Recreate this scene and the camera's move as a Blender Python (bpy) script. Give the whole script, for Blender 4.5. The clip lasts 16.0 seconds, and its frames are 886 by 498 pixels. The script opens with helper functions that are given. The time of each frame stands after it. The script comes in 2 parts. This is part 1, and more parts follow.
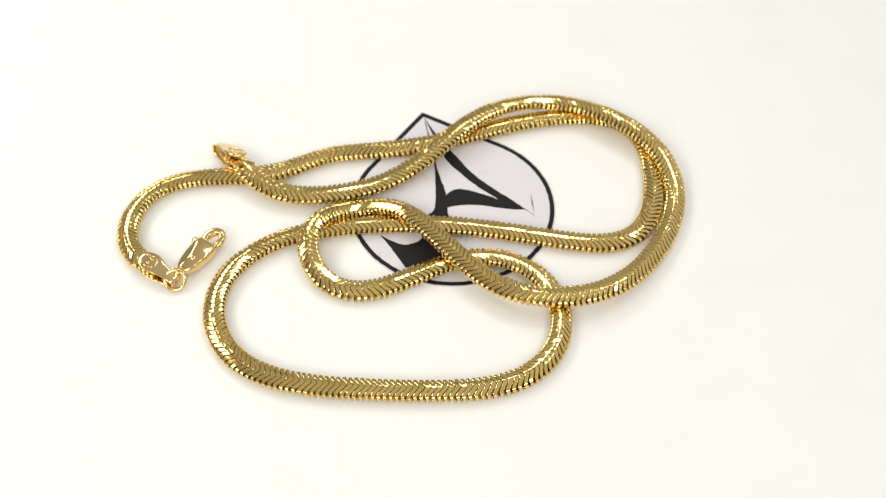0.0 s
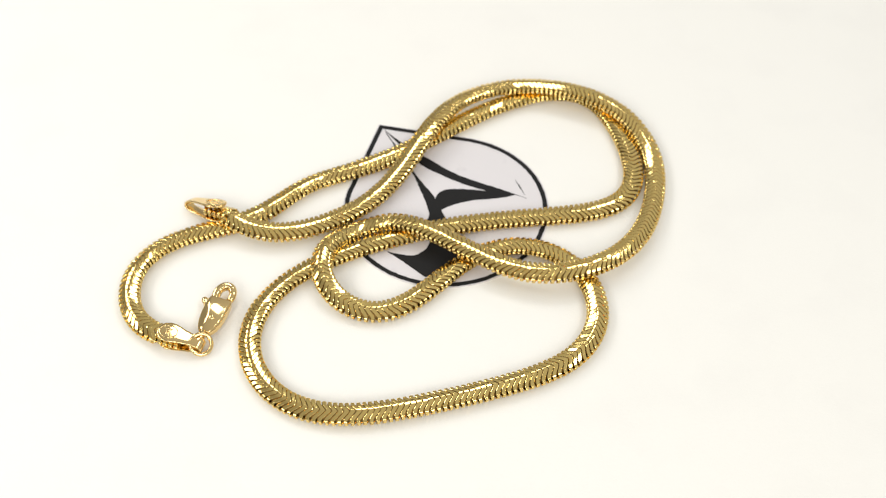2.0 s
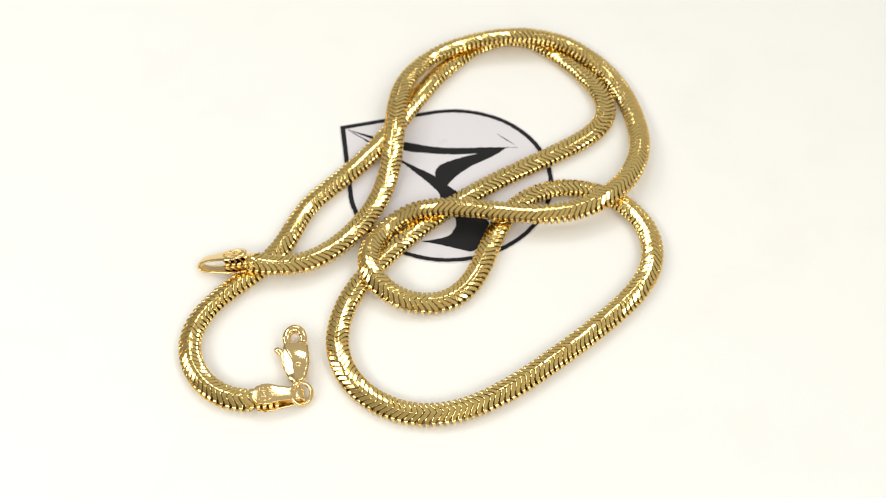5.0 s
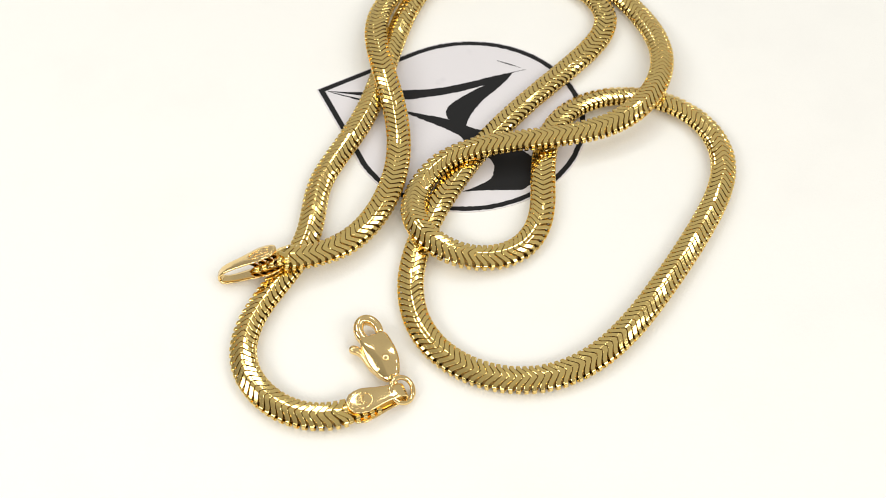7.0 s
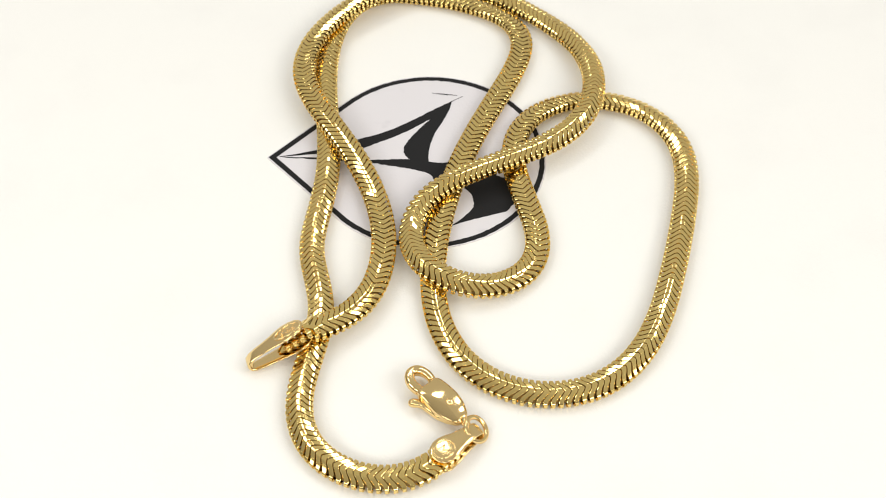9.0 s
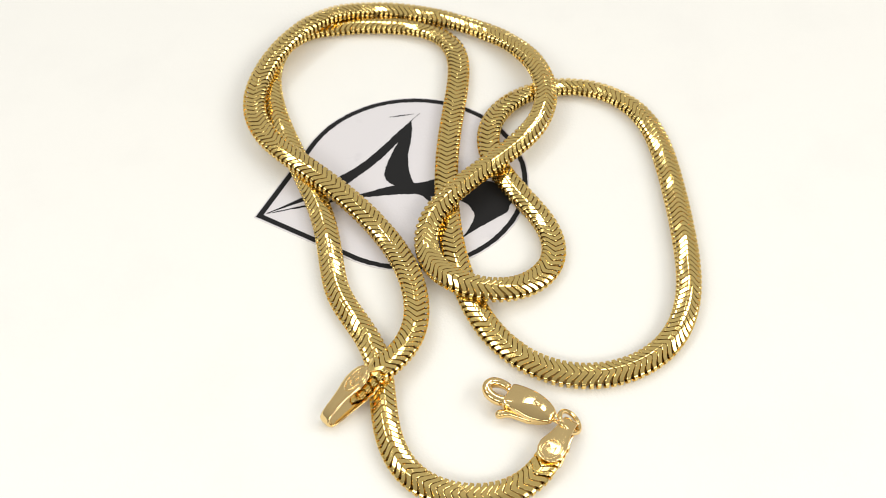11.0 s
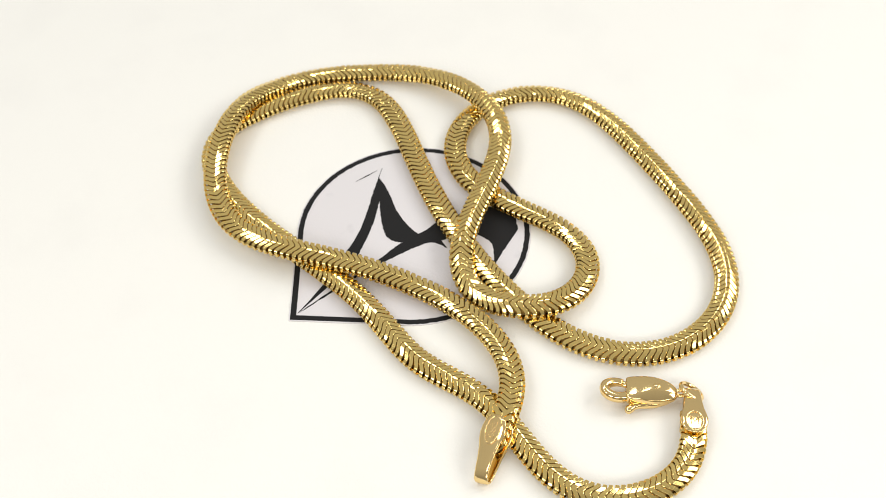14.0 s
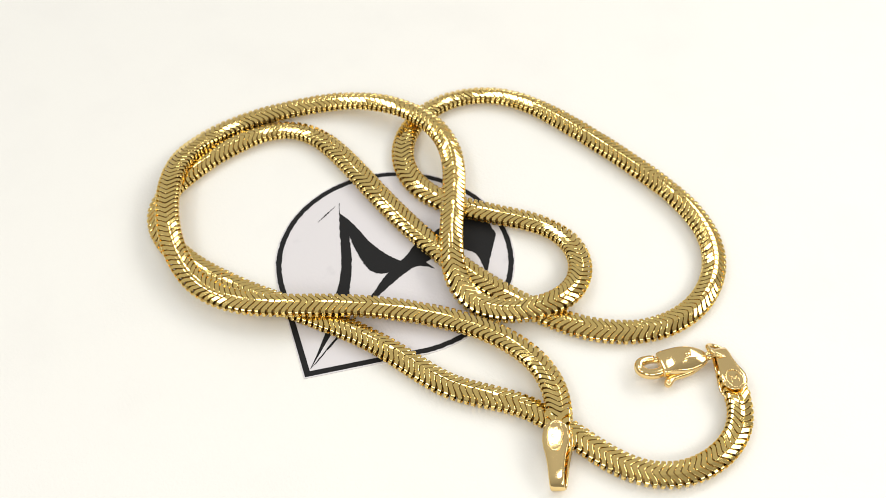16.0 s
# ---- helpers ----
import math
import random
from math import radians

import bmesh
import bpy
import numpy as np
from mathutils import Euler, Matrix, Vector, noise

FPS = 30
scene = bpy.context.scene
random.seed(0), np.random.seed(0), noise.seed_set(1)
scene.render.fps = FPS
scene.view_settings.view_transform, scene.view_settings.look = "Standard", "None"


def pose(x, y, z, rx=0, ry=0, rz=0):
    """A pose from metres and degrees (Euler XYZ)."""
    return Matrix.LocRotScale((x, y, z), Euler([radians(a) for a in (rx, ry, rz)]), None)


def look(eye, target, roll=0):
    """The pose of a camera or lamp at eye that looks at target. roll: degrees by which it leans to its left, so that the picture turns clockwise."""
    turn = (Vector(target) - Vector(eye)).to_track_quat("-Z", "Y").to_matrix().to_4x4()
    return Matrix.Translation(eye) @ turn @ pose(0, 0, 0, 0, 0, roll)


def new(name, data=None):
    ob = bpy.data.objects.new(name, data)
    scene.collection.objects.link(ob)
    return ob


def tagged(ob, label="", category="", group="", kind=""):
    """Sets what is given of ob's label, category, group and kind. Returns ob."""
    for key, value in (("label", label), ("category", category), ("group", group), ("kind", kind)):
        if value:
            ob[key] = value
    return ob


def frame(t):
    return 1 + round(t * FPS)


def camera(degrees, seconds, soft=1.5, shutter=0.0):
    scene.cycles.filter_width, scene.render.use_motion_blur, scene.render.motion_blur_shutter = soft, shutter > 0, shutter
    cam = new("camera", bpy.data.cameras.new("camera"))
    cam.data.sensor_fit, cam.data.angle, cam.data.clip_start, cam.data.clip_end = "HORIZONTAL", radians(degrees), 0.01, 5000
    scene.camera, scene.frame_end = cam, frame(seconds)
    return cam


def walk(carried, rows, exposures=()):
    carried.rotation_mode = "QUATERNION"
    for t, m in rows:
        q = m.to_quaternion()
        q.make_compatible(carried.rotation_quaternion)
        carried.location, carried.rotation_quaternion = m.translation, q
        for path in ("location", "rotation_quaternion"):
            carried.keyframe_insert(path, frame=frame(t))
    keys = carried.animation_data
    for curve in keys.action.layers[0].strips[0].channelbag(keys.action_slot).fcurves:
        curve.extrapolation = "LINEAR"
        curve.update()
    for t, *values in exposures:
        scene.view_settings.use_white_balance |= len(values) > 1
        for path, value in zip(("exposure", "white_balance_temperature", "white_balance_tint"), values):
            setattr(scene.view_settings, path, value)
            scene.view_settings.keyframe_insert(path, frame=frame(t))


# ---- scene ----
CM = 0.01  # plan lengths below are in centimetres

cam = camera(40.00, 16.0, soft=0.5)
cam.data.dof.use_dof, cam.data.dof.focus_distance, cam.data.dof.aperture_fstop = True, 0.166, 50.0
# seconds, eye, point of the sheet looked at (cm), roll
PATH = [
    (0, (1.465, -14.142, 15.914), (0.043, -0.667, 0), 0.29),
    (0.5, (0.419, -14.267, 15.840), (0.030, -0.742, 0), 0.29),
    (1, (-0.604, -14.207, 15.790), (-0.021, -0.559, 0), -0.10),
    (1.5, (-1.575, -14.167, 15.768), (-0.085, -0.535, 0), -0.42),
    (2, (-2.479, -14.103, 15.768), (-0.118, -0.603, 0), -0.91),
    (2.5, (-3.328, -13.905, 15.822), (-0.244, -0.778, 0), -1.56),
    (3, (-4.120, -13.564, 15.874), (-0.275, -0.746, 0), -2.20),
    (3.5, (-4.973, -13.280, 15.949), (-0.344, -0.912, 0), -2.66),
    (4, (-6.021, -12.954, 16.088), (-0.563, -0.905, 0), -2.90),
    (4.5, (-7.025, -12.426, 16.118), (-0.716, -0.858, 0), -2.94),
    (7, (-10.213, -7.837, 13.362), (-2.085, -0.899, 0), -3.37),
    (7.5, (-10.783, -6.988, 13.504), (-2.080, -0.759, 0), -2.92),
    (8, (-11.235, -6.147, 13.687), (-1.790, -0.579, 0), -2.35),
    (8.5, (-11.608, -5.322, 13.720), (-1.635, -0.560, 0), -1.55),
    (9, (-11.976, -4.423, 13.703), (-1.529, -0.506, 0), -0.82),
    (11.5, (-12.747, 0.192, 14.097), (-1.146, -0.084, 0), -1.57),
    (12, (-12.644, 1.177, 14.327), (-0.861, 0.019, 0), -1.76),
    (12.5, (-12.517, 2.094, 14.474), (-0.678, 0.038, 0), -1.81),
    (13, (-12.302, 3.004, 14.466), (-0.641, 0.094, 0), -1.82),
    (13.5, (-11.950, 3.869, 14.431), (-0.437, 0.043, 0), -1.67),
    (14, (-11.488, 4.702, 14.343), (-0.411, 0.061, 0), -1.51),
    (14.5, (-11.015, 5.424, 14.315), (-0.338, -0.016, 0), -1.32),
    (15, (-10.469, 6.078, 14.275), (-0.311, -0.112, 0), -1.12),
    (15.5, (-9.871, 6.744, 14.273), (-0.317, -0.185, 0), -0.73),
    (16, (-9.210, 7.442, 14.343), (-0.221, -0.352, 0), -0.20),
]
walk(cam, [(t, look(Vector(eye) * CM, Vector(aim) * CM, roll)) for t, eye, aim, roll in PATH])

# ---- world and lights ----
world = bpy.data.worlds.new("room")
world.use_nodes = True
scene.world = world
wn, wl = world.node_tree.nodes, world.node_tree.links
bg = wn["Background"]
# a dim room: lighter overhead and towards the far side, darker behind the one who films
coord = wn.new("ShaderNodeTexCoord")
side = wn.new("ShaderNodeVectorMath")
side.operation = "DOT_PRODUCT"
side.inputs[1].default_value = (0.78, -0.12, 0.52)
wl.new(coord.outputs["Generated"], side.inputs[0])
ramp = wn.new("ShaderNodeMapRange")
ramp.inputs["From Min"].default_value, ramp.inputs["From Max"].default_value = -0.10, 0.50
ramp.inputs["To Min"].default_value, ramp.inputs["To Max"].default_value = 0.29, 0.52
wl.new(side.outputs["Value"], ramp.inputs["Value"])
wl.new(ramp.outputs["Result"], bg.inputs[1])
bg.inputs[0].default_value = (1.0, 0.98, 0.95, 1)

# added, unseen lamps: small bright panels along the far side, broad along the near
def added_panel(name, place, size, watts, colour=(1.0, 0.975, 0.92), shape="DISK"):
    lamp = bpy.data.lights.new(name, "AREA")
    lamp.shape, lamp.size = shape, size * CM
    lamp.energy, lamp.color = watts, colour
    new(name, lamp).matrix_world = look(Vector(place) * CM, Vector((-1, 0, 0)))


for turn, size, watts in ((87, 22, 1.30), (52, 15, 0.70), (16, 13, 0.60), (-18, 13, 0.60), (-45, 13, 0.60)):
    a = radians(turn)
    added_panel("added_far_panel", (62 * math.cos(a), 62 * math.sin(a), 87), size, watts, (0.93, 0.97, 1.0), "SQUARE")
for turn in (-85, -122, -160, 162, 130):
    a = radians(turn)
    added_panel("added_near_panel", (85 * math.cos(a), 85 * math.sin(a), 64), 40, 3.45, (1.0, 0.985, 0.95), "SQUARE")


# ---- materials ----
def material(name):
    m = bpy.data.materials.new(name)
    m.use_nodes = True
    return m, m.node_tree.nodes, m.node_tree.links, m.node_tree.nodes["Principled BSDF"]


def metal(name, colour, rough):
    m, n, l, b = material(name)
    b.inputs["Base Color"].default_value = (*colour, 1)
    b.inputs["Metallic"].default_value = 1.0
    b.inputs["Roughness"].default_value = rough
    return m


def plain(name, colour, rough):
    m, n, l, b = material(name)
    b.inputs["Base Color"].default_value = (*colour, 1)
    b.inputs["Roughness"].default_value = rough
    return m


GOLD = metal("yellow gold", (0.90, 0.67, 0.24), 0.085)
# gold darkened to stand for the shade between the links
GAP_SHADE = metal("gold darkened as gap shade", (0.22, 0.13, 0.035), 0.4)
ROSE = metal("polished rose-yellow gold", (0.89, 0.66, 0.30), 0.09)
rn, rl = ROSE.node_tree.nodes, ROSE.node_tree.links
dents = rn.new("ShaderNodeTexNoise")
dents.inputs["Scale"].default_value, dents.inputs["Detail"].default_value = 420, 1
rl.new(rn.new("ShaderNodeTexCoord").outputs["Object"], dents.inputs["Vector"])
cast = rn.new("ShaderNodeBump")
cast.inputs["Strength"].default_value, cast.inputs["Distance"].default_value = 0.22, 0.00012
rl.new(dents.outputs["Fac"], cast.inputs["Height"])
rl.new(cast.outputs["Normal"], rn["Principled BSDF"].inputs["Normal"])


def mottled(name, light, dark, scale, low, high, rough, bump=0.0):
    """A plain surface with soft stains, and fine relief."""
    m, n, l, b = material(name)
    tex = n.new("ShaderNodeTexCoord")
    noise_a = n.new("ShaderNodeTexNoise")
    noise_a.inputs["Scale"].default_value, noise_a.inputs["Detail"].default_value = scale, 5
    l.new(tex.outputs["Object"], noise_a.inputs["Vector"])
    r = n.new("ShaderNodeMapRange")
    r.inputs["From Min"].default_value, r.inputs["From Max"].default_value = low, high
    l.new(noise_a.outputs["Fac"], r.inputs["Value"])
    mix = n.new("ShaderNodeMix")
    mix.data_type = "RGBA"
    mix.inputs["A"].default_value, mix.inputs["B"].default_value = (*light, 1), (*dark, 1)
    l.new(r.outputs["Result"], mix.inputs["Factor"])
    l.new(mix.outputs["Result"], b.inputs["Base Color"])
    b.inputs["Roughness"].default_value = rough
    if bump:
        fine = n.new("ShaderNodeTexNoise")
        fine.inputs["Scale"].default_value, fine.inputs["Detail"].default_value = 2500, 3
        l.new(tex.outputs["Object"], fine.inputs["Vector"])
        bp = n.new("ShaderNodeBump")
        bp.inputs["Strength"].default_value, bp.inputs["Distance"].default_value = bump, 0.0002
        l.new(fine.outputs["Fac"], bp.inputs["Height"])
        l.new(bp.outputs["Normal"], b.inputs["Normal"])
    return m


PAPER = mottled("white card", (0.88, 0.858, 0.797), (0.855, 0.832, 0.775), 60, 0.5, 0.75, 0.55, 0.2)
LABEL = mottled("printed label paper", (0.70, 0.665, 0.665), (0.60, 0.57, 0.575), 260, 0.60, 0.80, 0.5, 0.15)
INK = plain("black ink", (0.013, 0.0125, 0.0125), 0.7)
INK.node_tree.nodes["Principled BSDF"].inputs["Specular IOR Level"].default_value = 0.2


# ---- mesh helpers ----
def part(name, bm, mat, parent, label=""):
    me = bpy.data.meshes.new(name)
    bm.to_mesh(me)
    bm.free()
    me.materials.append(mat)
    ob = new(name, me)
    ob.parent = parent
    return tagged(ob, label) if label else ob


def thing(name, label, category, kind=""):
    return tagged(new(name), label, category, kind=kind)


# ---- the sheet ----
bm = bmesh.new()
bmesh.ops.create_cube(bm, size=1.0, matrix=Matrix.Translation((0, 0, -0.01)) @ Matrix.Diagonal((3.0, 3.0, 0.02, 1)))
bmesh.ops.bevel(bm, geom=bm.edges[:], offset=0.003, segments=2, affect="EDGES")
me = bpy.data.meshes.new("tabletop")
bm.to_mesh(me)
bm.free()
me.materials.append(PAPER)
tagged(new("tabletop", me), "smooth white card covering the table", "table", kind="structure")


# ---- the printed label ----
def smooth_closed(points, steps=6):
    """Catmull-Rom through the points, closed; a point given twice is a corner."""
    out, n = [], len(points)
    for i in range(n):
        p0, p1, p2, p3 = (Vector(points[(i + k) % n]) for k in (-1, 0, 1, 2))
        if (p2 - p1).length < 1e-6:
            continue
        for k in range(steps):
            t = k / steps
            out.append(0.5 * (2 * p1 + (p2 - p0) * t + (2 * p0 - 5 * p1 + 4 * p2 - p3) * t * t + (3 * p1 - p0 - 3 * p2 + p3) * t ** 3))
    return out


def ragged(loop, amount=0.003):
    """The loop with the slightly uneven edge of print."""
    return [Vector((p[0] + random.gauss(0, amount), p[1] + random.gauss(0, amount))) for p in loop]


def slab(loop, z0, z1):
    """A flat sheet of the loop's outline (cm), with a thickness."""
    bm = bmesh.new()
    low = [bm.verts.new((x * CM, y * CM, z0 * CM)) for x, y in loop]
    high = [bm.verts.new((x * CM, y * CM, z1 * CM)) for x, y in loop]
    bm.faces.new(high)
    for i in range(len(loop)):
        j = (i + 1) % len(loop)
        bm.faces.new((low[i], low[j], high[j], high[i]))
    bmesh.ops.recalc_face_normals(bm, faces=bm.faces)
    return bm


DROP_MID, DROP_R, DROP_TIP = Vector((0.104, 0.33)), 1.76, Vector((-0.70, 2.60))


def drop(grow, steps=96):
    """The drop outline: a circle with one point drawn out, grown outward by so much."""
    r = DROP_R + grow
    axis = DROP_TIP - DROP_MID
    far = axis.length * r / DROP_R
    half = math.acos(r / far)
    a0 = math.atan2(axis.y, axis.x)
    arc = [a0 + half + (2 * math.pi - 2 * half) * k / steps for k in range(steps + 1)]
    return [DROP_MID + r * Vector((math.cos(a), math.sin(a))) for a in arc] + [DROP_MID + axis.normalized() * far]


def band(outer, inner, z0, z1):
    bm = bmesh.new()
    rings = [[bm.verts.new((x * CM, y * CM, z * CM)) for x, y in loop] for loop, z in ((outer, z0), (outer, z1), (inner, z1), (inner, z0))]
    n = len(outer)
    for a, b in zip(rings, rings[1:]):
        for i in range(n):
            j = (i + 1) % n
            bm.faces.new((a[i], a[j], b[j], b[i]))
    return bm


label = thing("paper_label", "white drop-shaped paper label with black printed emblem under the chain", "label")
part("backing", slab(drop(0.062), 0.0, 0.012), LABEL, label)
part("printed_outline", band(ragged(drop(0.04, 180)), ragged(drop(-0.04, 180)), 0.012, 0.015), INK, label, "black printed outline")
BLADE = [(-0.66, 2.52), (-0.66, 2.52), (-0.36, 2.06), (0.08, 1.52), (0.42, 1.13), (0.80, 0.83), (1.10, 0.62), (1.38, 0.41), (1.56, 0.27), (1.56, 0.27),
         (1.38, 0.39), (1.06, 0.50), (0.75, 0.68), (0.42, 0.92), (0.12, 1.19), (-0.14, 1.47), (-0.37, 1.92)]
ARM = [(1.38, 0.40), (1.38, 0.40), (1.22, 0.46), (0.88, 0.59), (0.54, 0.70), (0.25, 0.76), (0.10, 0.73), (-0.02, 0.62), (-0.03, 0.53), (-0.03, 0.53),
       (-0.06, 0.40), (0.02, 0.29), (0.02, 0.29), (0.12, 0.33), (0.30, 0.38), (0.62, 0.41), (0.95, 0.38), (1.25, 0.38)]
STEM = [(-0.66, 2.50), (-0.66, 2.50), (-0.48, 1.96), (-0.37, 1.56), (-0.23, 1.10), (-0.10, 0.78), (-0.02, 0.54), (-0.02, 0.54), (0.02, 0.42), (0.02, 0.29),
        (0.05, 0.12), (0.11, -0.05), (0.13, -0.40), (0.10, -0.76), (0.06, -0.98), (0.02, -1.18), (0.02, -1.18), (-0.17, -1.27), (-0.40, -1.20), (-0.55, -1.14),
        (-0.72, -0.92), (-0.92, -0.66), (-1.08, -0.48), (-1.08, -0.48), (-0.80, -0.62), (-0.62, -0.66), (-0.47, -0.60), (-0.36, -0.50), (-0.29, -0.30),
        (-0.25, 0.02), (-0.25, 0.02), (-0.43, 0.0), (-0.43, 0.0), (-0.23, 0.16), (-0.21, 0.40), (-0.24, 0.70), (-0.28, 0.98), (-0.33, 1.28), (-0.50, 1.90)]
HAIR = [(1.46, 0.77), (1.46, 0.77), (1.505, 0.58), (1.55, 0.36), (1.55, 0.36), (1.49, 0.58)]
for lift, shape in enumerate((BLADE, ARM, STEM, HAIR)):
    part("printed_stroke", slab(ragged(smooth_closed(shape, 8)), 0.012, 0.015 + 0.001 * lift), INK, label, "black printed stroke")


# ---- the necklace ----
CAP_RUN = [(-4.30, 1.33, 0.448), (-3.74, 0.60, 0.308), (-3.17, 0.17, 0.218), (-2.53, 0.08, 0.198), (-1.82, 0.26, 0.178), (-1.09, 0.66, 0.108), (-0.45, 1.27, 0.218), (0.09, 2.02, 0.338), (0.68, 2.67, 0.298), (1.41, 3.00, 0.238), (2.25, 2.90, 0.308), (3.09, 2.46, 0.378)]
FAR_ARC = [(3.75, 1.85, 0.318), (4.04, 1.14, 0.118), (3.98, 0.37, 0.108), (3.69, -0.40, 0.108), (3.28, -1.07, 0.178), (2.73, -1.54, 0.258), (2.09, -1.77, 0.318), (1.47, -1.79, 0.338), (0.91, -1.57, 0.318), (0.42, -1.15, 0.318), (-0.05, -0.68, 0.328), (-0.50, -0.26, 0.328)]
SMALL_LOOP = [(-0.90, 0.01, 0.248), (-1.30, 0.07, 0.118), (-1.74, -0.08, 0.148), (-2.14, -0.43, 0.308), (-2.29, -0.97, 0.278), (-2.05, -1.54, 0.158), (-1.53, -1.89, 0.108), (-0.89, -1.79, 0.118), (-0.24, -1.30, 0.118), (0.49, -0.85, 0.108), (1.27, -0.82, 0.108), (1.92, -1.28, 0.108)]
WIDE_LOOP = [(2.21, -2.06, 0.108), (2.03, -2.89, 0.108), (1.37, -3.47, 0.108), (0.27, -3.66, 0.108), (-1.04, -3.77, 0.118), (-2.25, -3.78, 0.128), (-3.13, -3.37, 0.108), (-3.59, -2.56, 0.108), (-3.54, -1.65, 0.108), (-2.92, -0.88, 0.108), (-1.83, -0.43, 0.108), (-0.51, -0.21, 0.108)]
RETURN_RUN = [(0.79, -0.20, 0.108), (1.91, -0.33, 0.108), (2.76, -0.37, 0.108), (3.31, -0.15, 0.108), (3.59, 0.38, 0.108), (3.65, 1.13, 0.108), (3.57, 1.92, 0.108), (3.30, 2.53, 0.118), (2.75, 2.82, 0.108), (1.94, 2.78, 0.108), (1.00, 2.45, 0.108), (0.06, 1.97, 0.108)]
CLASP_RUN = [(-0.83, 1.58, 0.108), (-1.62, 1.42, 0.108), (-2.24, 1.29, 0.108), (-2.71, 0.96, 0.108), (-3.21, 0.64, 0.108), (-3.86, 0.52, 0.108), (-4.57, 0.43, 0.108), (-5.15, 0.12, 0.108), (-5.44, -0.45, 0.118), (-5.41, -1.14, 0.118), (-5.00, -1.67, 0.118), (-4.14, -1.90, 0.108)]
CTRL = [Vector(p) for p in CAP_RUN + FAR_ARC + SMALL_LOOP + WIDE_LOOP + RETURN_RUN + CLASP_RUN]
PITCH = 0.093


def spline(u):
    """The chain's centre line at u of 0 to 1 (uniform cubic B-spline)."""
    x = u * (len(CTRL) - 3)
    k = min(int(x), len(CTRL) - 4)
    q = x - k
    w = ((1 - q) ** 3 / 6, (3 * q ** 3 - 6 * q * q + 4) / 6, (-3 * q ** 3 + 3 * q * q + 3 * q + 1) / 6, q ** 3 / 6)
    return sum((CTRL[k + i] * w[i] for i in range(4)), Vector((0, 0, 0)))


DENSE = [spline(i / 4000) for i in range(4001)]
RUN = [0.0]
for a, b in zip(DENSE, DENSE[1:]):
    RUN.append(RUN[-1] + (b - a).length)
LENGTH = RUN[-1]


def station(s):
    """Place and axes of the chain at s cm along: along, across, up."""
    lo, hi = 0, len(RUN) - 2
    while lo < hi:
        mid = (lo + hi + 1) // 2
        lo, hi = (mid, hi) if RUN[mid] <= s else (lo, mid - 1)
    f = (s - RUN[lo]) / max(RUN[lo + 1] - RUN[lo], 1e-9)
    p = DENSE[lo].lerp(DENSE[lo + 1], f)
    along = (DENSE[min(lo + 12, 4000)] - DENSE[max(lo - 12, 0)]).normalized()
    across = Vector((0, 0, 1)).cross(along).normalized()
    up = along.cross(across)
    return p, along, across, up


def lean(s):
    """Degrees by which the chain rolls outward where it bends."""
    a, b = station(max(s - 0.45, 0.0))[1], station(min(s + 0.45, LENGTH))[1]
    bend = math.atan2(a.x * b.y - a.y * b.x, a.x * b.x + a.y * b.y) / 0.9
    return 13 * math.tanh(1.1 * bend)


def pose_at(s, roll=0.0):
    p, along, across, up = station(s)
    roll += lean(s)
    m = Matrix((along, across, up)).transposed().to_4x4()
    return Matrix.Translation(p * CM) @ m @ Matrix.Rotation(radians(roll), 4, "X")


# half of the cross-section, from the top ridge round to the bottom ridge: across, up, lead along the chain, width along the chain
QUARTER = [(0.0000, 0.1040, -0.060, 0.85), (0.0157, 0.1038, -0.053, 0.85), (0.0314, 0.1028, -0.043, 0.85), (0.0353, 0.1020, -0.040, 0.83), (0.0587, 0.0956, -0.021, 0.82), (0.0842, 0.0884, 0.004, 0.81), (0.1057, 0.0820, 0.023, 0.78), (0.1233, 0.0764, 0.036, 0.71), (0.1390, 0.0712, 0.045, 0.65), (0.1547, 0.0652, 0.050, 0.62), (0.1684, 0.0584, 0.051, 0.58), (0.1781, 0.0480, 0.049, 0.54), (0.1831, 0.0320, 0.046, 0.54), (0.1831, 0.0160, 0.043, 0.52), (0.1772, 0.0048, 0.040, 0.46), (0.1723, 0.0000, 0.039, 0.42)]
HALF = QUARTER + [(y, -z, s, w) for y, z, s, w in QUARTER[-2::-1]]
RING = HALF + [(-y, z, s, w) for y, z, s, w in HALF[-2:0:-1]]


def link_mesh():
    bm = bmesh.new()
    rows = []
    for y, z, s, w in RING:
        h = 0.5 * PITCH * w
        cols = [(s - h, 0.80), (s - h, 0.975), (s - h + 0.005, 1.0), (s + h - 0.005, 0.988), (s + h, 0.96), (s + h, 0.80)]
        rows.append([bm.verts.new((x * CM, y * g * CM, z * g * CM)) for x, g in cols])
    n = len(rows)
    for i in range(n):
        a, b = rows[i], rows[(i + 1) % n]
        for j in range(5):
            f = bm.faces.new((a[j], b[j], b[j + 1], a[j + 1]))
            f.smooth = j == 2
    for e in bm.edges:
        e.smooth = all(f.smooth for f in e.link_faces) and e.calc_face_angle(0) < radians(8)
    bmesh.ops.recalc_face_normals(bm, faces=bm.faces)
    return bm


necklace = thing("necklace", "yellow gold herringbone snake chain with lobster clasp, lying in loops", "necklace")
bm = link_mesh()
link_data = bpy.data.meshes.new("link")
bm.to_mesh(link_data)
bm.free()
link_data.materials.append(GOLD)

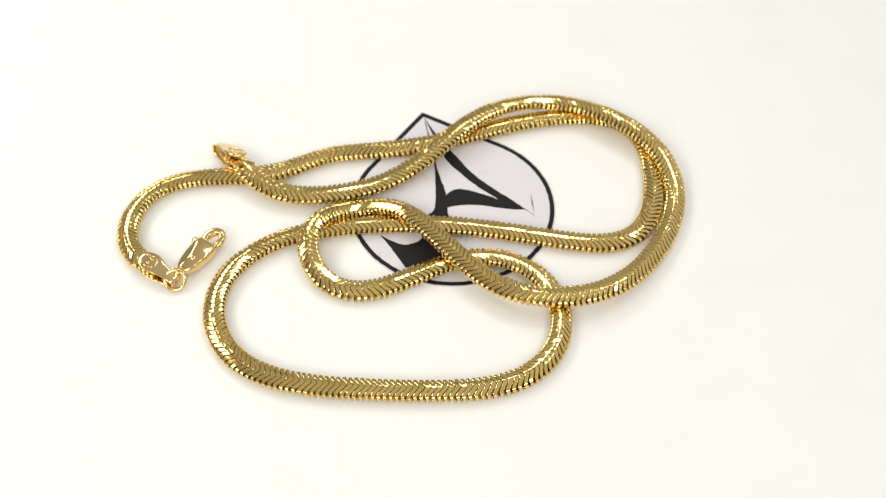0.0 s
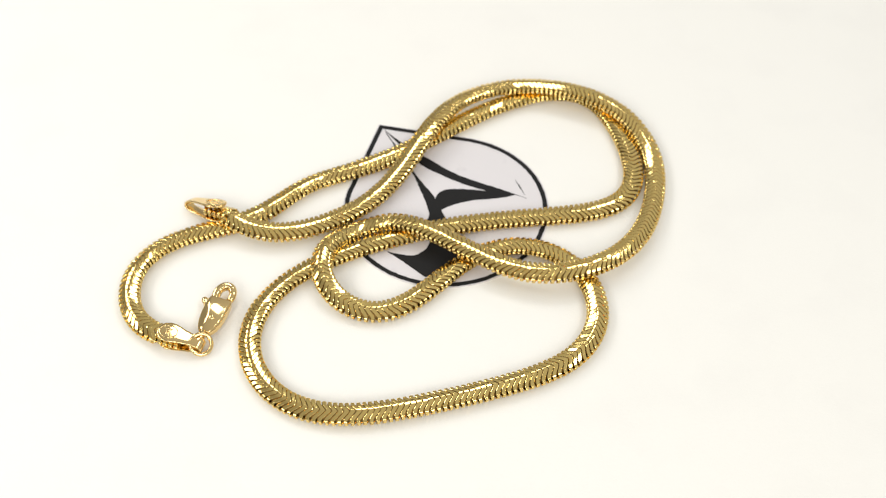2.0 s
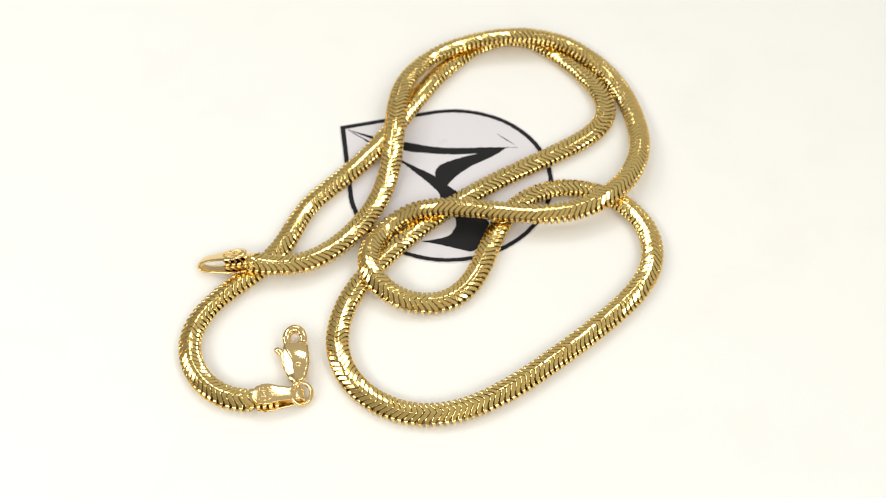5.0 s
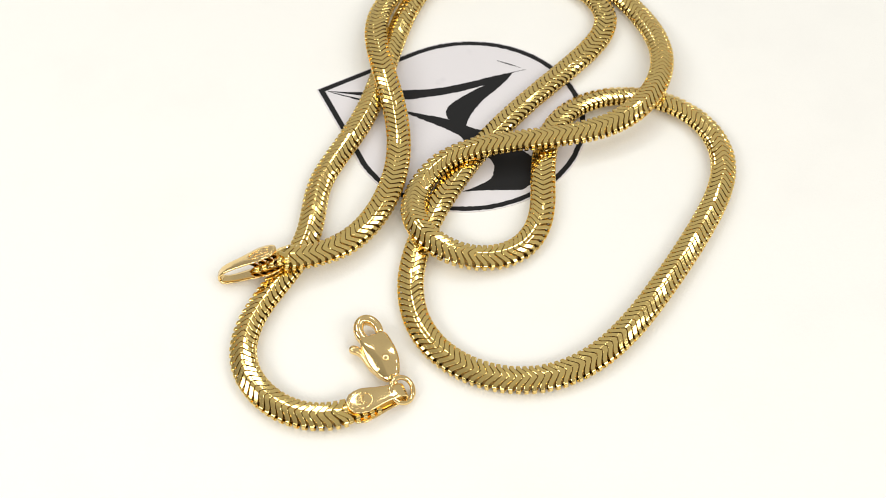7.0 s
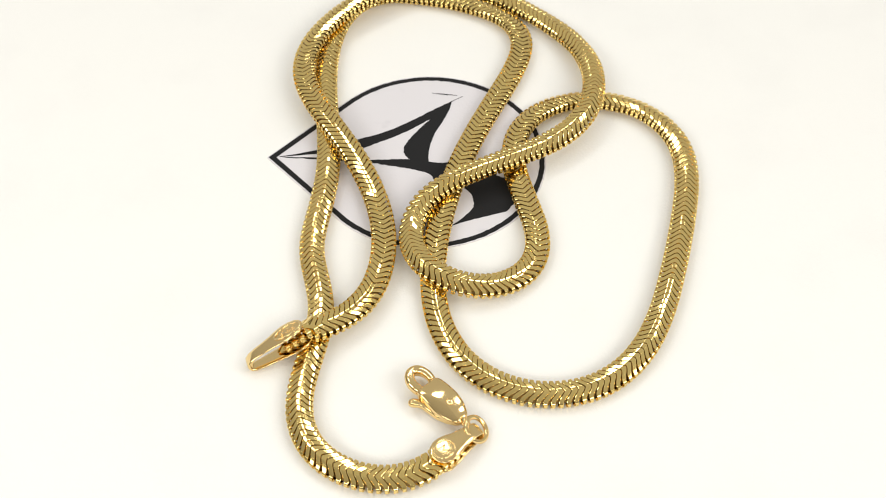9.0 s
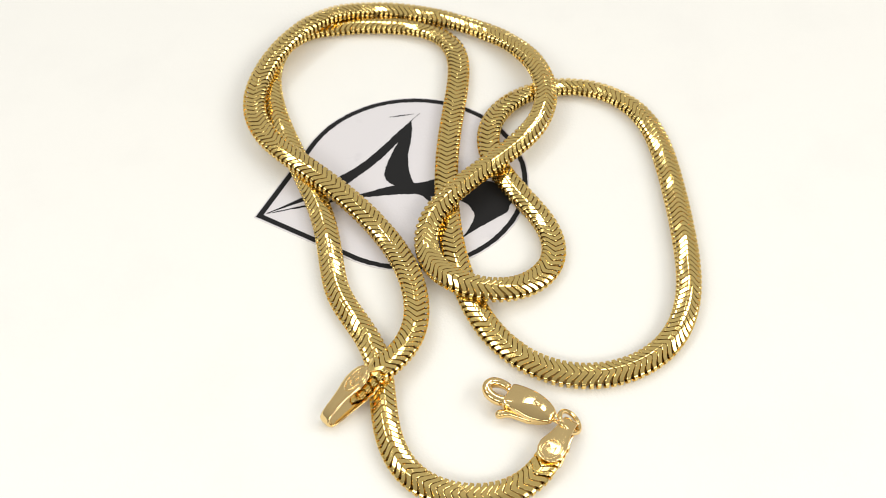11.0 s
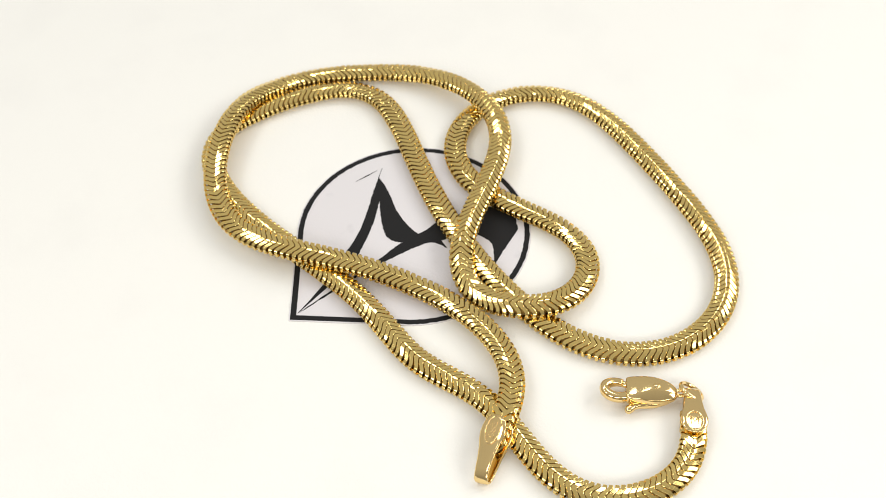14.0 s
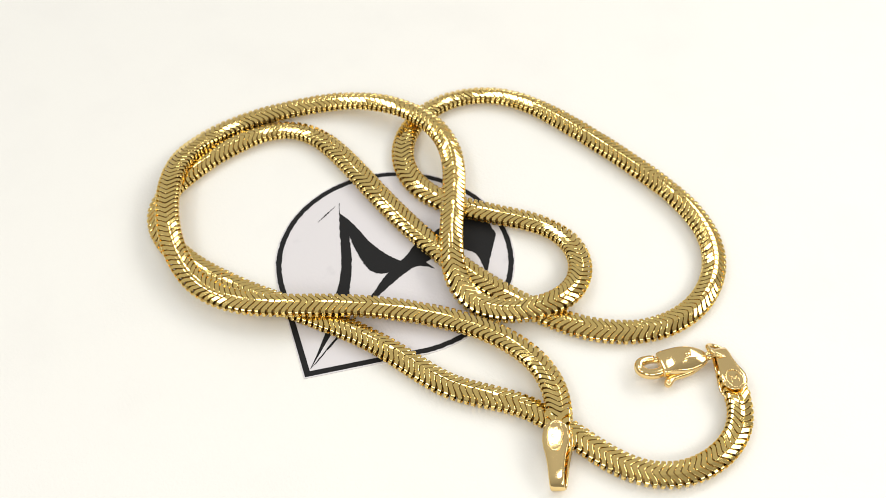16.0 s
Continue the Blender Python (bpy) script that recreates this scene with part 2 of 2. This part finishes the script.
COUNT = int(LENGTH / PITCH)
PICKED = 292  # links kept apart one by one, along the wide loop and the clasp's run
far_links = bmesh.new()
for i in range(COUNT):
    sway = [4.0 * noise.noise(Vector((i * 0.23, 7.0 * k, 0.5))) for k in range(3)]
    m = pose_at((i + 0.5) * PITCH, sway[0] + random.gauss(0, 0.8))
    m = m @ Matrix.Rotation(radians(0.7 * sway[1] + random.gauss(0, 0.8)), 4, "Y") @ Matrix.Rotation(radians(0.5 * sway[2] + random.gauss(0, 0.6)), 4, "Z")
    if i < COUNT - PICKED:
        start = len(far_links.verts)
        far_links.from_mesh(link_data)
        far_links.verts.ensure_lookup_table()
        bmesh.ops.transform(far_links, matrix=m, verts=far_links.verts[start:])
    else:
        ob = new("link", link_data)
        ob.parent = necklace
        ob.matrix_basis = m
tagged(part("joined_link", far_links, GOLD, necklace), kind="stuff")


def sweep(frames, section, closed=False, caps=True):
    """A skin over sections (cm) set at frames (Matrix in metres)."""
    bm = bmesh.new()
    rings = [[bm.verts.new(m @ Vector((0, y * CM, z * CM))) for y, z in (section(i) if callable(section) else section)] for i, m in enumerate(frames)]
    n = len(rings[0])
    for a, b in (list(zip(rings, rings[1:])) + ([(rings[-1], rings[0])] if closed else [])):
        for i in range(n):
            j = (i + 1) % n
            bm.faces.new((a[i], a[j], b[j], b[i]))
    if caps and not closed:
        bm.faces.new(rings[0][::-1])
        bm.faces.new(rings[-1])
    bmesh.ops.recalc_face_normals(bm, faces=bm.faces)
    for f in bm.faces:
        f.smooth = True
    return bm


# a core inside the links, coloured dark as the shade in their gaps
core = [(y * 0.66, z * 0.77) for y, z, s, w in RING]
part("gap_shade_core", sweep([pose_at(0.12 + (LENGTH - 0.24) * i / 420) for i in range(421)], core), GAP_SHADE, necklace, "inner core coloured dark as the shade between links")


def oval(half_w, half_h, n=14, power=2.4):
    out = []
    for k in range(n):
        a = 2 * math.pi * k / n
        c, d = math.cos(a), math.sin(a)
        out.append((half_w * math.copysign(abs(c) ** (2 / power), c), half_h * math.copysign(abs(d) ** (2 / power), d)))
    return out


def frames_along(points, up=Vector((0, 0, 1)), closed=False):
    """Frames at points (cm): x along, y across, z as near up as can be."""
    out, n = [], len(points)
    for i, p in enumerate(points):
        a = points[(i - 1) % n] if closed or i else p
        b = points[(i + 1) % n] if closed or i < n - 1 else p
        x = (Vector(b) - Vector(a)).normalized()
        y = up.cross(x)
        y = y.normalized() if y.length > 1e-4 else Vector((0, 1, 0))
        out.append(Matrix.Translation(Vector(p) * CM) @ Matrix((x, y, x.cross(y))).transposed().to_4x4())
    return out


def wire(points, r, closed=True, up=Vector((0, 0, 1)), n=12):
    return sweep(frames_along(points, up, closed), oval(r, r, n, 2), closed)


# the end caps: a strip folded into a loop, pressed over the chain's end; x out of the chain, y across, z up
FOLD = [(-0.20, 0.185, 0.03), (-0.185, 0.187, 0.09), (-0.14, 0.190, 0.145), (-0.06, 0.190, 0.178), (0.03, 0.187, 0.185), (0.11, 0.180, 0.168), (0.20, 0.166, 0.140), (0.32, 0.150, 0.118),
        (0.42, 0.136, 0.108), (0.49, 0.112, 0.104), (0.54, 0.070, 0.102), (0.555, 0.0, 0.102), (0.54, -0.070, 0.102), (0.49, -0.112, 0.104), (0.40, -0.135, 0.112), (0.25, -0.155, 0.130),
        (0.10, -0.170, 0.160), (-0.04, -0.178, 0.175), (-0.14, -0.180, 0.14), (-0.19, -0.180, 0.07)]


def end_cap(at):
    """The folded cap at a pose; returns it."""
    n = len(FOLD)
    fr = []
    fold = [(x, z * 0.84, w) for x, z, w in FOLD]
    for i, (x, z, w) in enumerate(fold):
        x0, z0, _ = fold[max(i - 1, 0)]
        x1, z1, _ = fold[min(i + 1, n - 1)]
        t = Vector((x1 - x0, 0, z1 - z0)).normalized()
        y = Vector((0, 1, 0))
        fr.append(at @ Matrix.Translation(Vector((x, 0, z)) * CM) @ Matrix((t, y, t.cross(y))).transposed().to_4x4())
    return part("end_cap", sweep(fr, lambda i: oval(FOLD[i][2], 0.020, 14, 3.5)), ROSE, necklace, "polished gold folded end cap")


def stamp(cap, at, strokes, long=0.145, wide=0.115):
    """A raised oval rim with pressed strokes on a cap's flat."""
    top = at @ Matrix.Translation(Vector((-0.02, 0, 0.176)) * CM)
    rim = [(long * math.cos(a), wide * math.sin(a), 0) for a in (2 * math.pi * k / 28 for k in range(28))]
    bm = wire(rim, 0.011, n=8)
    bm.transform(top)
    part("stamp_rim", bm, ROSE, cap)
    for line in strokes:
        bm = wire([(x, y, 0) for x, y in line], 0.012, False, n=8)
        bm.transform(top)
        part("stamp_mark", bm, ROSE, cap)


def stamp_number(cap, at, text, size):
    """Raised figures on a cap's flat, read from the loop towards the chain."""
    words = bpy.data.curves.new("stamp_mark", "FONT")
    words.body, words.size, words.extrude, words.bevel_depth = text, size * CM, 0.010 * CM, 0.004 * CM
    words.align_x, words.align_y, words.resolution_u = "CENTER", "CENTER", 3
    made = new("stamp_mark", words)
    bpy.context.view_layer.update()
    me = bpy.data.meshes.new_from_object(made.evaluated_get(bpy.context.evaluated_depsgraph_get()))
    bpy.data.objects.remove(made)
    me.transform(at @ Matrix.Translation(Vector((-0.02, 0, 0.172)) * CM) @ Matrix.Rotation(math.pi, 4, "Z"))
    me.materials.clear()
    me.materials.append(ROSE)
    ob = new("stamp_mark", me)
    ob.parent = cap


def facing(place, way, tilt_down=0.0, roll=0.0):
    """A pose at a place (cm) whose x goes along way on the plan, dipping by so many degrees."""
    return Matrix.Translation(Vector(place) * CM) @ Matrix.Rotation(math.atan2(way[1], way[0]), 4, "Z") @ Matrix.Rotation(radians(tilt_down), 4, "Y") @ Matrix.Rotation(radians(roll), 4, "X")


cap_pose = facing((-3.885, 0.81, 0.270), (-0.73, 0.685), 16, 20) @ Matrix.Diagonal((1.19, 1, 0.86, 1))
cap = end_cap(cap_pose)
stamp(cap, cap_pose, [], 0.165, 0.105)
stamp_number(cap, cap_pose, "585", 0.135)
clasp_cap_pose = facing((-4.77, -1.715, 0.140), (0.87, -0.49), 2) @ Matrix.Diagonal((1.02, 1, 0.80, 1))
cap = end_cap(clasp_cap_pose)
stamp(cap, clasp_cap_pose, [[(-0.06, -0.05), (0.05, -0.05)], [(0.05, -0.05), (-0.02, 0.0)], [(-0.02, 0.0), (0.05, 0.05)], [(0.05, 0.05), (-0.06, 0.05)]])

# the last links, pressed flat between the strips of each cap
for base, turn in ((cap_pose, 180), (clasp_cap_pose, 0)):
    for i in range(5):
        ob = new("link", link_data)
        ob.parent = necklace
        ob.matrix_basis = base @ Matrix.Translation(Vector((-0.26 + PITCH * i, 0, 0)) * CM) @ Matrix.Rotation(radians(turn), 4, "Z") @ Matrix.Diagonal((1, 0.97, 0.95, 1))

# the jump ring, leaning on the cap's loop
ring_pose = Matrix.Translation(Vector((-4.30, -1.965, 0.150)) * CM) @ Matrix.Rotation(radians(37), 4, "X") @ Matrix.Rotation(radians(8), 4, "Y")
bm = wire([(0.165 * math.cos(a), 0.165 * math.sin(a), 0) for a in (2 * math.pi * k / 36 for k in range(36))], 0.034)
bm.transform(ring_pose)
part("jump_ring", bm, ROSE, necklace, "polished gold jump ring")

# the lobster clasp: x from the eye to the hook, y to the lever's side
clasp_pose = facing((-4.256, -1.715, 0.015), (0.47, 0.883), 0, 5) @ Matrix.Diagonal((0.96, 1.0, 0.81, 1))
# stations along the body: x, half width, top, bottom, chamfer towards the lever
BODY = [(-0.05, 0.055, 0.20, 0.12, 0.03), (-0.035, 0.085, 0.225, 0.11, 0.05), (0.0, 0.115, 0.25, 0.10, 0.07), (0.05, 0.14, 0.27, 0.09, 0.095), (0.11, 0.162, 0.29, 0.08, 0.12), (0.18, 0.182, 0.305, 0.08, 0.14), (0.25, 0.194, 0.315, 0.08, 0.155), (0.32, 0.202, 0.322, 0.08, 0.145),
        (0.40, 0.202, 0.325, 0.08, 0.12), (0.48, 0.20, 0.322, 0.08, 0.09), (0.55, 0.198, 0.315, 0.08, 0.06), (0.61, 0.196, 0.305, 0.08, 0.045), (0.65, 0.190, 0.298, 0.09, 0.04), (0.685, 0.176, 0.288, 0.10, 0.03)]
bm = bmesh.new()
rings = []
for x, w, top, low, cut in BODY:
    sec = [(-w + 0.02, low), (w - 0.02, low), (w, low + 0.03), (w, top - 0.62 * cut), (w - cut, top), (-w + 0.035, top), (-w, top - 0.035), (-w, low + 0.03)]
    rings.append([bm.verts.new((x * CM, (y - 0.02) * CM, z * CM)) for y, z in sec])
for a, b in zip(rings, rings[1:]):
    for i in range(8):
        j = (i + 1) % 8
        bm.faces.new((a[i], a[j], b[j], b[i]))
bm.faces.new(rings[0][::-1])
bm.faces.new(rings[-1])
bmesh.ops.recalc_face_normals(bm, faces=bm.faces)
bmesh.ops.bevel(bm, geom=[e for e in bm.edges if e.calc_face_angle(0) > radians(14)], offset=0.016 * CM, segments=2, affect="EDGES", profile=0.6)
bm.transform(clasp_pose)
for f in bm.faces:
    f.smooth = True
clasp = part("lobster_clasp", bm, ROSE, necklace, "polished gold lobster clasp")
hook = []
for k in range(29):
    a = radians(158 - 270 * k / 28)
    hook.append((0.80 + 0.195 * math.cos(a), -0.02 + 0.132 * math.sin(a), 0.190 + 0.02 * math.cos(a)))
bm = sweep(frames_along(hook), lambda i: oval(0.070 - 0.016 * max(0, (i - 20) / 8), 0.088 - 0.025 * max(0, (i - 20) / 8), 16, 2.4))
bm.transform(clasp_pose)
part("hook", bm, ROSE, clasp)
LEVER = [(0.02, 0.04, 0.03, 0.045), (0.12, 0.10, 0.035, 0.055), (0.26, 0.155, 0.035, 0.062), (0.40, 0.175, 0.035, 0.062), (0.50, 0.182, 0.040, 0.060), (0.57, 0.200, 0.050, 0.062), (0.62, 0.235, 0.060, 0.068), (0.655, 0.268, 0.058, 0.068),
         (0.68, 0.29, 0.042, 0.05), (0.69, 0.299, 0.016, 0.022)]
bm = sweep(frames_along([(x, y, 0.10) for x, y, w, h in LEVER]), lambda i: oval(LEVER[i][2], LEVER[i][3], 14, 2.6))
bm.transform(clasp_pose)
part("lever", bm, ROSE, clasp)
bm = bmesh.new()
bmesh.ops.create_uvsphere(bm, u_segments=16, v_segments=8, radius=0.052 * CM)
bm.transform(clasp_pose @ Matrix.Translation(Vector((0.25, -0.045, 0.314)) * CM) @ Matrix.Rotation(radians(-6), 4, "Y") @ Matrix.Diagonal((1, 1, 0.42, 1)))
for f in bm.faces:
    f.smooth = True
part("rivet", bm, ROSE, clasp)
# the eye that the ring goes through, and the gate's end under the hook's tip
bm = wire([(-0.085 + 0.075 * math.cos(a), -0.02, 0.185 + 0.075 * math.sin(a)) for a in (2 * math.pi * k / 20 for k in range(20))], 0.030, up=Vector((0, 1, 0)))
bm.transform(clasp_pose)
part("eye", bm, ROSE, clasp)
GATE = [(0.60, -0.10, 0.055), (0.66, -0.115, 0.052), (0.72, -0.125, 0.045), (0.765, -0.13, 0.036), (0.785, -0.132, 0.018)]
bm = sweep(frames_along([(x, y, 0.185) for x, y, r in GATE]), lambda i: oval(GATE[i][2], GATE[i][2] * 1.1, 12, 2.2))
bm.transform(clasp_pose)
part("gate", bm, ROSE, clasp)
